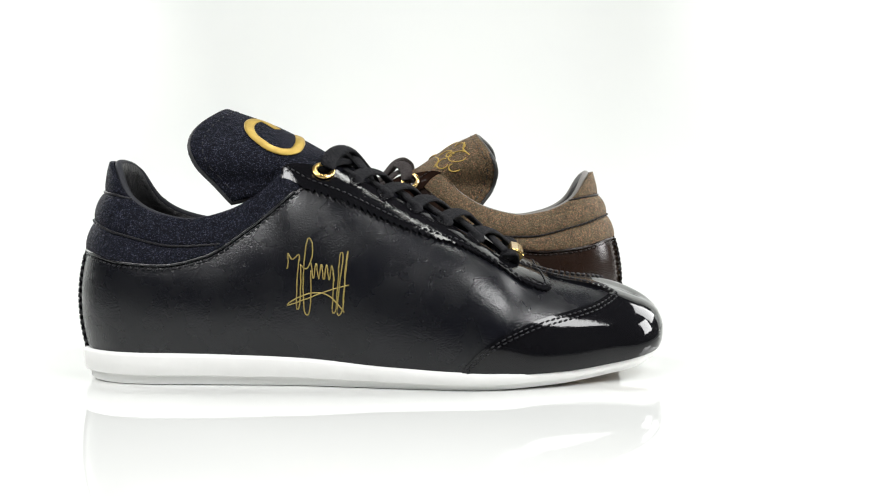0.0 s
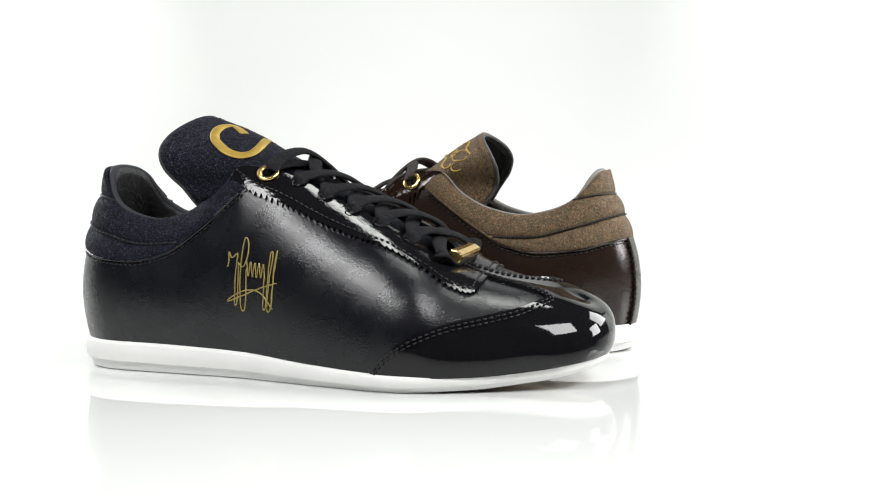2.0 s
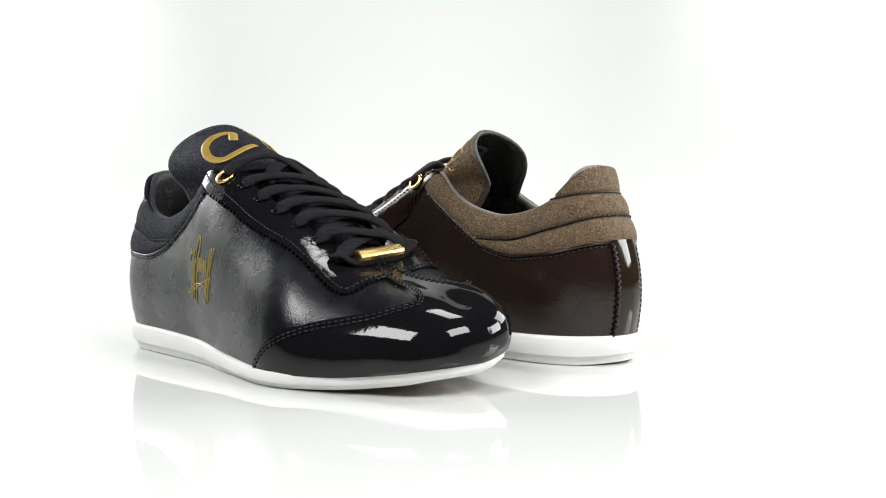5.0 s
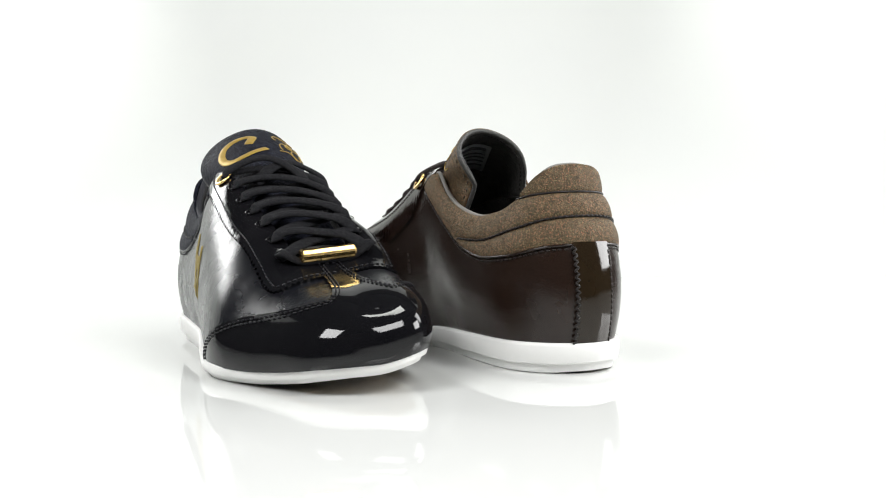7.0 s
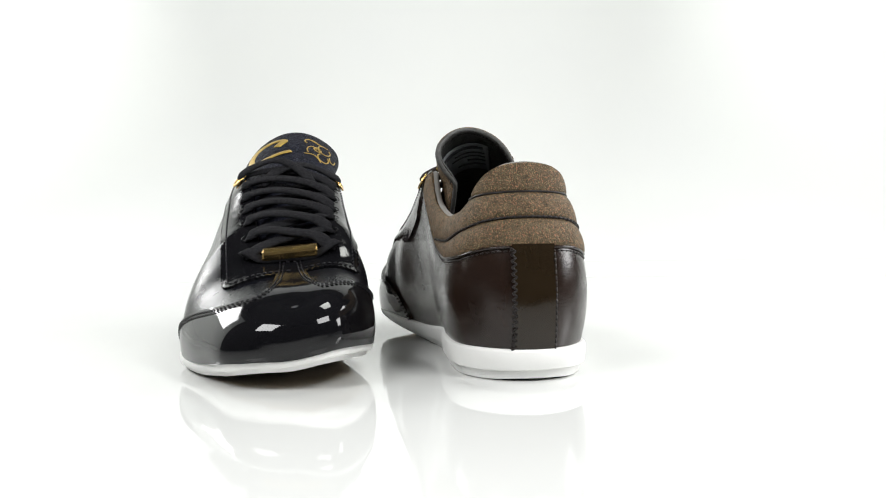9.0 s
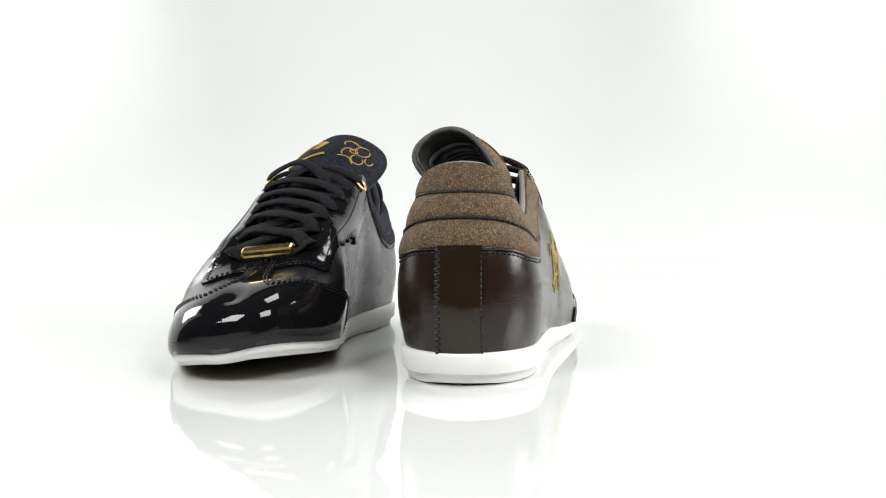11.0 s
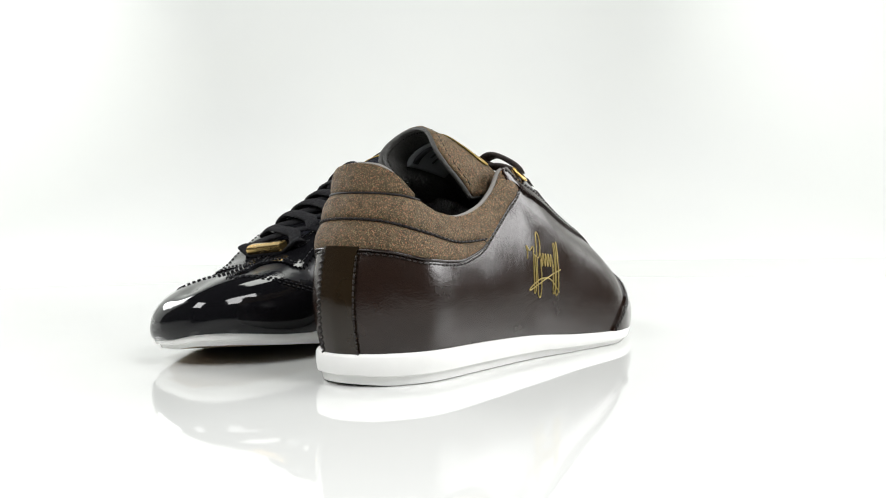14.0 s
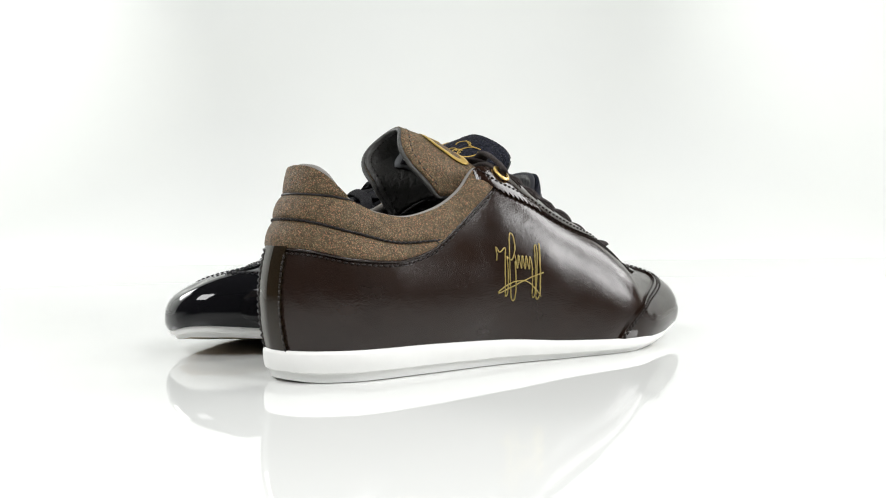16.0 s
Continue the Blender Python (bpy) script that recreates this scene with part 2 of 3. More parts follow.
def curve_of(xs, ys):
    """A smooth function through the given values."""
    xs, ys = np.array(xs, float), np.array(ys, float)
    d = np.diff(ys) / np.diff(xs)
    m = np.zeros(len(xs))
    m[0], m[-1] = d[0], d[-1]
    for i in range(1, len(xs) - 1):
        m[i] = 0 if d[i - 1] * d[i] <= 0 else 2 * d[i - 1] * d[i] / (d[i - 1] + d[i])

    def f(x):
        x = np.clip(np.asarray(x, float), xs[0], xs[-1])
        i = np.clip(np.searchsorted(xs, x) - 1, 0, len(xs) - 2)
        h = xs[i + 1] - xs[i]
        t = (x - xs[i]) / h
        return ((2 * t ** 3 - 3 * t ** 2 + 1) * ys[i] + (t ** 3 - 2 * t ** 2 + t) * h * m[i]
                + (-2 * t ** 3 + 3 * t ** 2) * ys[i + 1] + (t ** 3 - t ** 2) * h * m[i + 1])
    return f


mid_y = curve_of([0, .2, .43, .60, .74, .87, 1.0], [0, .002, .0065, .013, .020, .027, .035])
sole_top = curve_of([0, .2, .4, .55, .7, .82, .92, 1.0], [.054, .053, .047, .035, .029, .031, .041, .056])
sole_low = curve_of([0, .05, .2, .7, .82, .92, 1.0], [.004, 0, 0, 0, .004, .015, .030])

# stations from heel to toe: place on the sole's edge, top line of the lateral and of the medial side
ST_P = np.linspace(0, 1, 19)
ST_SOLE = [0, .010, .040, .10, .18, .26, .33, .39, .44, .52, .60, .67, .73, .785, .845, .90, .945, .98, 1.0]
TOP_X = [.064, .068, .080, .108, .155, .215, .285, .340, .385, .450, .550, .645, .718, .750, .822, .866, .905, .938, .960]
TOP_W = [0, .030, .057, .078, .088, .093, .095, .093, .089, .078, .068, .060, .046, 0, 0, 0, 0, 0, 0]
TOP_Z = [.360, .357, .343, .304, .280, .270, .286, .318, .360, .350, .301, .252, .207, .188, .163, .157, .148, .134, .121]
# how far the wall swells outside the sole's edge, and how it arrives at the top
SWELL = [.027, .027, .027, .024, .022, .020, .020, .018, .016, .012, .008, .004, .002, .0, .0, .002, .004, .006, .006]
ARRIVE = [.012, .012, .014, .018, .022, .026, .031, .036, .040, .050, .068, .093, .120, .135, .130, .118, .098, .080, .072]
DROP = [.075, .075, .07, .06, .06, .06, .06, .06, .05, .030, .020, .012, .004, .0, .0, .0, .0, .0, .0]

NS, NH = 321, 61
SGRID = np.linspace(-1, 1, NS)
HGRID = np.linspace(0, 1, NH)


def upper_grid():
    f_sole = curve_of(ST_P, ST_SOLE)
    ft = [curve_of(ST_P, v) for v in (TOP_X, TOP_W, TOP_Z, SWELL, ARRIVE, DROP)]
    # sole edge as a smooth closed loop, looked up by its place along x on each side
    dense = {}
    for sgn, tab in ((-1, OUT_LAT), (1, OUT_MED)):
        c = smooth_curve([(x, y) for x, y in zip(OUT_X, tab)], 600)
        key = np.interp(c[:, 0], OUT_X, np.arange(len(OUT_X)))
        dense[sgn] = (c, np.maximum.accumulate(key + np.linspace(0, 1e-6, len(key))))
    g = np.zeros((NS, NH, 3))
    for i, s in enumerate(SGRID):
        sgn, p = (-1 if s < 0 else 1), abs(s)
        c, key = dense[sgn]
        k = np.interp(float(f_sole(p)), OUT_X, np.arange(len(OUT_X)))
        bx, by = np.interp(k, key, c[:, 0]), np.interp(k, key, c[:, 1])
        tx, tw, tz, sw, ar, dr = [float(f(p)) for f in ft]
        if sgn > 0:
            tw += np.interp(p, [.20, .36, .56, .68], [0, .011, .011, 0])
        ty = float(mid_y(tx)) + sgn * tw
        out = np.array([bx - np.interp(p, [0, .5, 1], [.12, bx, .80]), by - float(mid_y(bx)) * 0.9])
        out = out / (np.linalg.norm(out) + 1e-9)
        inset = np.interp(p, [0, .62, .80, 1], [.009, .009, .001, .0])
        b = np.array([bx - out[0] * inset, by - out[1] * inset, float(sole_top(bx)) - .004])
        t = np.array([tx, ty, tz])
        dirt = np.array([b[0] - tx, b[1] - ty]) if p > .60 else out
        dirt = dirt / (np.linalg.norm(dirt) + 1e-9)
        rise = tz - b[2]
        kick, lift = sw + np.interp(p, [0, .55, .72, .86, 1], [.012, .012, .014, .016, .022]), np.interp(p, [0, .22, .42, .52, .62, .74, .88, 1], [.50, .50, .38, .38, .46, .46, .34, .30])
        c1 = b + np.array([out[0] * kick, out[1] * kick, rise * lift])
        c2 = t + np.array([dirt[0] * ar, dirt[1] * ar, -dr])
        h = HGRID[:, None]
        g[i] = (1 - h) ** 3 * b + 3 * (1 - h) ** 2 * h * c1 + 3 * (1 - h) * h ** 2 * c2 + h ** 3 * t
    for _ in range(4):
        g[0] = g[-1] = (g[0] + g[-1]) / 2
        w = np.concatenate([g[-2:-1], g, g[1:2]])
        g = 0.25 * w[:-2] + 0.5 * w[1:-1] + 0.25 * w[2:]
    # even out the dome over the toes, across the ridge as well
    ease = np.clip((np.abs(SGRID) - .70) / .12, 0, 1)[:, None, None] * np.clip(HGRID / .25, 0, 1)[None, :, None]
    for _ in range(95):
        g[0] = g[-1] = (g[0] + g[-1]) / 2
        w = np.concatenate([g[-2:-1], g, g[1:2]])
        over = np.concatenate([g, g[::-1, -2:-1]], axis=1)
        mean = (w[:-2] + w[2:]) / 4
        mean[:, 1:] += (over[:, :-2] + over[:, 2:]) / 4
        mean[:, 0] = g[:, 0]
        g = g + .5 * ease * (mean - g)
    g[0] = g[-1] = (g[0] + g[-1]) / 2
    return g


GRID = upper_grid()
DS = np.gradient(np.concatenate([GRID[-2:-1], GRID, GRID[1:2]]), axis=0)[1:-1]
DH = np.gradient(GRID, axis=1)
NORMAL = np.cross(DH, DS)
NORMAL /= np.linalg.norm(NORMAL, axis=2)[:, :, None] + 1e-12
for _pass in range(3):
    wrapped = np.concatenate([NORMAL[-2:-1], NORMAL, NORMAL[1:2]])
    NORMAL = 0.25 * wrapped[:-2] + 0.5 * wrapped[1:-1] + 0.25 * wrapped[2:]
NORMAL /= np.linalg.norm(NORMAL, axis=2)[:, :, None] + 1e-12


def sample(arr, s, h):
    a = np.clip((np.asarray(s) + 1) / 2 * (NS - 1), 0, NS - 1.0001)
    b = np.clip(np.asarray(h) * (NH - 1), 0, NH - 1.0001)
    i, j = a.astype(int), b.astype(int)
    u, w = (a - i)[..., None], (b - j)[..., None]
    return (1 - u) * (1 - w) * arr[i, j] + u * (1 - w) * arr[i + 1, j] + (1 - u) * w * arr[i, j + 1] + u * w * arr[i + 1, j + 1]


def on_upper(s, h, lift=0.0):
    n = sample(NORMAL, s, h)
    n = n / (np.linalg.norm(n, axis=-1, keepdims=True) + 1e-12)
    return sample(GRID, s, h) + n * np.asarray(lift)[..., None]


def fine_axis(arr, times):
    k = (len(arr) - 1) * times + 1
    return np.interp(np.linspace(0, 1, k), np.linspace(0, 1, len(arr)), arr)


def region(g, lift=.004, thick=.006, s_range=(-1, 1), h_range=(0, 1), ds=1, dh=1, shape=None):
    """The part of the upper where g(points, s, h) > 0, raised by lift, with a rim of its thickness."""
    ss, hh = fine_axis(SGRID, ds), fine_axis(HGRID, dh)
    ss = ss[(ss >= s_range[0] - 1e-9) & (ss <= s_range[1] + 1e-9)]
    hh = hh[(hh >= h_range[0] - 1e-9) & (hh <= h_range[1] + 1e-9)]
    S, H = np.meshgrid(ss, hh, indexing="ij")
    val = g(sample(GRID, S, H), S, H)
    val = np.where(np.abs(val) < 1e-7, 1e-7, val)
    n1, n2 = S.shape
    ids, params, faces = {}, [], []

    def corner(i, j):
        k = (i, j)
        if k not in ids:
            ids[k] = len(params)
            params.append((S[i, j], H[i, j]))
        return ids[k]

    def crossing(a, b):
        k = (a, b) if a < b else (b, a)
        if k not in ids:
            va, vb = val[k[0]], val[k[1]]
            t = va / (va - vb)
            ids[k] = len(params)
            params.append((S[k[0]] + t * (S[k[1]] - S[k[0]]), H[k[0]] + t * (H[k[1]] - H[k[0]])))
        return ids[k]

    inside = val > 0
    for i in range(n1 - 1):
        for j in range(n2 - 1):
            quad = ((i, j), (i + 1, j), (i + 1, j + 1), (i, j + 1))
            state = [inside[q] for q in quad]
            if not any(state):
                continue
            poly = []
            for a in range(4):
                p, q = quad[a], quad[(a + 1) % 4]
                if inside[p]:
                    poly.append(corner(*p))
                if inside[p] != inside[q]:
                    poly.append(crossing(p, q))
            if len(poly) >= 3:
                faces.append(tuple(reversed(poly)))
    if not faces:
        return [], []
    par = np.array(params)
    up = np.full(len(par), lift)
    if shape is not None:
        up = up + shape(sample(GRID, par[:, 0], par[:, 1]), par[:, 0], par[:, 1])
    top = on_upper(par[:, 0], par[:, 1], up)
    count = {}
    for f in faces:
        for a in range(len(f)):
            e = (f[a], f[(a + 1) % len(f)])
            count[tuple(sorted(e))] = count.get(tuple(sorted(e)), 0) + 1
    rim = [(f[a], f[(a + 1) % len(f)]) for f in faces for a in range(len(f)) if count[tuple(sorted((f[a], f[(a + 1) % len(f)])))] == 1]
    verts = list(top)
    low, edge_top = {}, {}
    base = on_upper(par[:, 0], par[:, 1], up - thick)
    for a, b in rim:
        for k in (a, b):
            if k not in low:
                edge_top[k] = len(verts)
                verts.append(top[k])
                low[k] = len(verts)
                verts.append(base[k])
    faces = list(faces) + [(edge_top[b], edge_top[a], low[a], low[b]) for a, b in rim]
    return [v * LENGTH for v in verts], faces


def contour(g, s_range=(-1, 1), h_range=(0, 1)):
    """Chains of (s, h) along g = 0."""
    ss = SGRID[(SGRID >= s_range[0]) & (SGRID <= s_range[1])]
    hh = HGRID[(HGRID >= h_range[0]) & (HGRID <= h_range[1])]
    S, H = np.meshgrid(ss, hh, indexing="ij")
    val = g(sample(GRID, S, H), S, H)
    val = np.where(np.abs(val) < 1e-7, 1e-7, val)
    pts, link = {}, {}

    def cross(a, b):
        k = (a, b) if a < b else (b, a)
        t = val[k[0]] / (val[k[0]] - val[k[1]])
        pts[k] = (S[k[0]] + t * (S[k[1]] - S[k[0]]), H[k[0]] + t * (H[k[1]] - H[k[0]]))
        return k

    for i in range(len(ss) - 1):
        for j in range(len(hh) - 1):
            quad = ((i, j), (i + 1, j), (i + 1, j + 1), (i, j + 1))
            hit = [cross(quad[a], quad[(a + 1) % 4]) for a in range(4) if (val[quad[a]] > 0) != (val[quad[(a + 1) % 4]] > 0)]
            for a in range(0, len(hit) - 1, 2):
                link.setdefault(hit[a], []).append(hit[a + 1])
                link.setdefault(hit[a + 1], []).append(hit[a])
    chains, seen = [], set()
    for start in sorted(link, key=lambda k: len(link[k])):
        if start in seen:
            continue
        chain, k = [], start
        while k is not None and k not in seen:
            seen.add(k)
            chain.append(pts[k])
            k = next((q for q in link[k] if q not in seen), None)
        if len(chain) > 3:
            chains.append(np.array(chain))
    return chains


def stitches(chains, lift, length=.0072, gap=.0032, radius=.0014, back=9.0):
    """A row of short raised stitches along chains of (s, h)."""
    parts = []
    for c in chains:
        p = on_upper(c[:, 0], c[:, 1], np.full(len(c), lift))
        p = p[p[:, 0] < back]
        if len(p) < 4:
            continue
        run = np.concatenate([[0], np.cumsum(np.linalg.norm(np.diff(p, axis=0), axis=1))])
        n = int(run[-1] / (length + gap))
        for k in range(n):
            a = k * (length + gap)
            q = np.array([[np.interp(a + f * length, run, p[:, j]) for j in range(3)] for f in (0, .25, .75, 1)])
            parts.append(tube(q * LENGTH, np.array([.35, 1, 1, .35]) * radius * LENGTH, 5))
    return merge(parts)


# ---- outlines of the pieces of the upper ----
def zig(s, n=150):
    return np.abs(((s * n) % 1.0) - 0.5) * 4 - 1


seam_lat = curve_of([-.05, .02, .10, .177, .245, .315, .383, .43], [.223, .221, .203, .197, .210, .252, .305, .345])
mid_seam = curve_of([-.05, .02, .10, .20, .30, .36], [.272, .270, .247, .226, .232, .262])
top_seam = curve_of([-.05, .03, .08, .108, .15], [.312, .312, .306, .300, .290])
cap_line = curve_of([.612, .660, .677, .70, .737, .785, .85, .88, .91, .94], [-.05, .018, .044, .066, .089, .106, .119, .126, .138, .155])
cap_stem = curve_of([.76, .80, .85, .89, .915, .935], [.024, .026, .033, .046, .064, .10])


def dist_mid(p):
    return np.abs(p[..., 1] - mid_y(p[..., 0]))


def g_collar(p, s, h):
    return np.where(p[..., 0] < .46, p[..., 2] - seam_lat(p[..., 0]), -.1)


def g_cap(p, s, h):
    stem = np.minimum(cap_stem(p[..., 0]) - dist_mid(p), p[..., 0] - .745)
    return np.where(p[..., 0] > .935, .05, np.maximum(cap_line(p[..., 0] + .06 * np.clip((p[..., 1] - mid_y(p[..., 0])) / .11, 0, 1)) - p[..., 2], stem))


FACE_LINE = curve_of([.36, .42, .50, .60, .70, .80, .84], [.096, .113, .119, .122, .121, .116, .110])


def facing_high(p):
    """Height over the facing's lowest line, which keeps it off the steep inner wall."""
    return p[..., 2] - np.interp(p[..., 0], [.36, .42, .6, .84], [.30, .29, .18, .10])


def g_facing(p, s, h):
    d = dist_mid(p)
    end = .800 - .10 * (p[..., 1] - mid_y(p[..., 0]))
    side = FACE_LINE(p[..., 0]) - d
    r = .022
    corner = np.hypot(np.maximum(0, r - side), np.maximum(0, r - (end - p[..., 0])))
    box = np.where((side < r) & (end - p[..., 0] < r), r - corner, np.minimum(side, end - p[..., 0]))
    return np.minimum(np.minimum(box, p[..., 0] - .372), facing_high(p))


def g_strip(p, s, h):
    return np.minimum(np.minimum(.034 - np.abs(p[..., 1]), .12 - p[..., 0]), .224 - p[..., 2])


def g_base(p, s, h):
    return np.where(p[..., 0] < .43, seam_lat(p[..., 0]) + .012 - p[..., 2], .05)


def puffs(p, s, h):
    """Swelling of the collar's padded rolls, parted by its seams."""
    x, z = p[..., 0], p[..., 2]
    lo, m1 = seam_lat(x), np.maximum(mid_seam(x), seam_lat(x) + .004)
    m2 = np.where(x < .20, top_seam(x), 9.0)
    zt = np.interp(x, TOP_X[:9], TOP_Z[:9])
    zt = np.maximum(zt, m1 + .01)
    m2 = np.where(m2 > zt - .006, zt, m2)

    def hump(a, b):
        t = np.clip((z - a) / np.maximum(b - a, 1e-4), 0, 1)
        return np.where((z >= a) & (z <= b), np.sqrt(np.clip(4 * t * (1 - t), 0, 1)), 0)

    fade = np.interp(x, [-.05, .05, .25, .38, .43], [1, 1, .75, .45, .15])
    w = hump(lo, m1) * .007 + hump(m1, m2) * .009 + np.where(z > m2, hump(m2, zt + .02), 0) * .009
    return w * fade


def sheet(verts_grid, thick):
    """A sheet with thickness from a grid of points: its top, its underside and its four edges."""
    g = np.array(verts_grid, float)
    a, b = g.shape[:2]
    n = np.cross(np.gradient(g, axis=0), np.gradient(g, axis=1))
    n /= np.linalg.norm(n, axis=2)[:, :, None] + 1e-12
    vs = [v for v in g.reshape(-1, 3)] + [v for v in (g - n * thick).reshape(-1, 3)]
    k = a * b
    fs = []
    for i in range(a - 1):
        for j in range(b - 1):
            q = (i * b + j, (i + 1) * b + j, (i + 1) * b + j + 1, i * b + j + 1)
            fs.append(q)
            fs.append(tuple(v + k for v in reversed(q)))
    ring = [(i, 0) for i in range(a)] + [(a - 1, j) for j in range(1, b)] + [(i, b - 1) for i in range(a - 2, -1, -1)] + [(0, j) for j in range(b - 2, 0, -1)]
    ids = [i * b + j for i, j in ring]
    for p, q in zip(ids, ids[1:] + ids[:1]):
        fs.append((q, p, p + k, q + k))
    return vs, fs


# ---- the tongue ----
tongue_x = curve_of([0, .25, .5, .75, 1], [.238, .33, .43, .55, .70])
tongue_z = curve_of([0, .25, .5, .75, 1], [.440, .415, .372, .305, .225])
tongue_arc = curve_of([0, .25, .5, .75, 1], [.172, .125, .068, .035, .02])
tongue_half = curve_of([0, .12, .35, .6, 1], [.112, .112, .096, .074, .055])


TONGUE_SHIFT = [0.0, 0.0, 0.0, 1.0, 1.0, 0.0]     # back, across, up, width, sag of its sides, twist


def on_tongue(a, b, lift=0.0):
    """a along it, 0 its free end; b across it, -1 the lateral edge."""
    a = a + (max(0.0, abs(b) - .55) / .45) ** 2 * .13 * (1 - a)
    ang = b * 1.42
    x, z, arc, half = float(tongue_x(a)), float(tongue_z(a)), float(tongue_arc(a)), float(tongue_half(a))
    back = -.030 * math.exp(-((abs(b) - .55) / .3) ** 2) * max(0, 1 - a * 4) + .018 * max(0, abs(b) - .75) * 4 * max(0, 1 - a * 4)
    half *= 1 + (TONGUE_SHIFT[3] - 1) * (1 - a)
    arc *= TONGUE_SHIFT[4]
    y = float(mid_y(x)) + .004 + half * math.sin(ang) / math.sin(1.42)
    zz = z - arc * (1 - math.cos(ang)) / (1 - math.cos(1.42))
    lean = max(0.0, 1 - a / .5) ** 1.1
    y0 = float(mid_y(x)) + .004
    zz += TONGUE_SHIFT[2] * max(0.0, 1 - a)
    y += TONGUE_SHIFT[1] * lean
    zz += TONGUE_SHIFT[5] * lean * b
    room_y = .080 + max(0.0, zz - .335) * .9
    y = y0 + (y - y0) / (1 + (abs(y - y0) / room_y) ** 6) ** (1 / 6)
    p = np.array([x + TONGUE_SHIFT[0] * lean + back - .03 * (1 - math.cos(ang)) * (1 - a), y, zz])
    n = np.array([.35, math.sin(ang), math.cos(ang) + .1])
    return p + n / np.linalg.norm(n) * lift


def tongue_strokes(points, width, lift=.004, high=.35):
    """A raised flat stroke on the tongue along (a, b) points."""
    c = smooth_curve(points, max(10, len(points) * 7))
    path = [on_tongue(q[0], q[1], lift) for q in c]
    ups = [on_tongue(q[0], q[1], lift + .01) - on_tongue(q[0], q[1], lift) for q in c]
    return tube(np.array(path) * LENGTH, width * LENGTH, 8, up=np.array(ups), flat=high)


# ---- laces ----
EYE_X = np.linspace(.437, .732, 7)


def eyelet_place(k, sgn, lift=.006):
    """The point of the upper at the k-th eyelet of a side."""
    best = None
    ps = np.linspace(.40, .72, 140) * sgn
    hs = np.linspace(.55, 1.0, 80)
    S, H = np.meshgrid(ps, hs, indexing="ij")
    p = sample(GRID, S, H)
    want_d = np.interp(EYE_X[k], [.437, .732], [.090, .076] if sgn < 0 else [.104, .080])
    err = (p[..., 0] - EYE_X[k]) ** 2 + (dist_mid(p) - want_d) ** 2
    i = np.unravel_index(np.argmin(err), err.shape)
    s, h = S[i], H[i]
    n = sample(NORMAL, s, h)
    return on_upper(s, h, lift), n / np.linalg.norm(n)


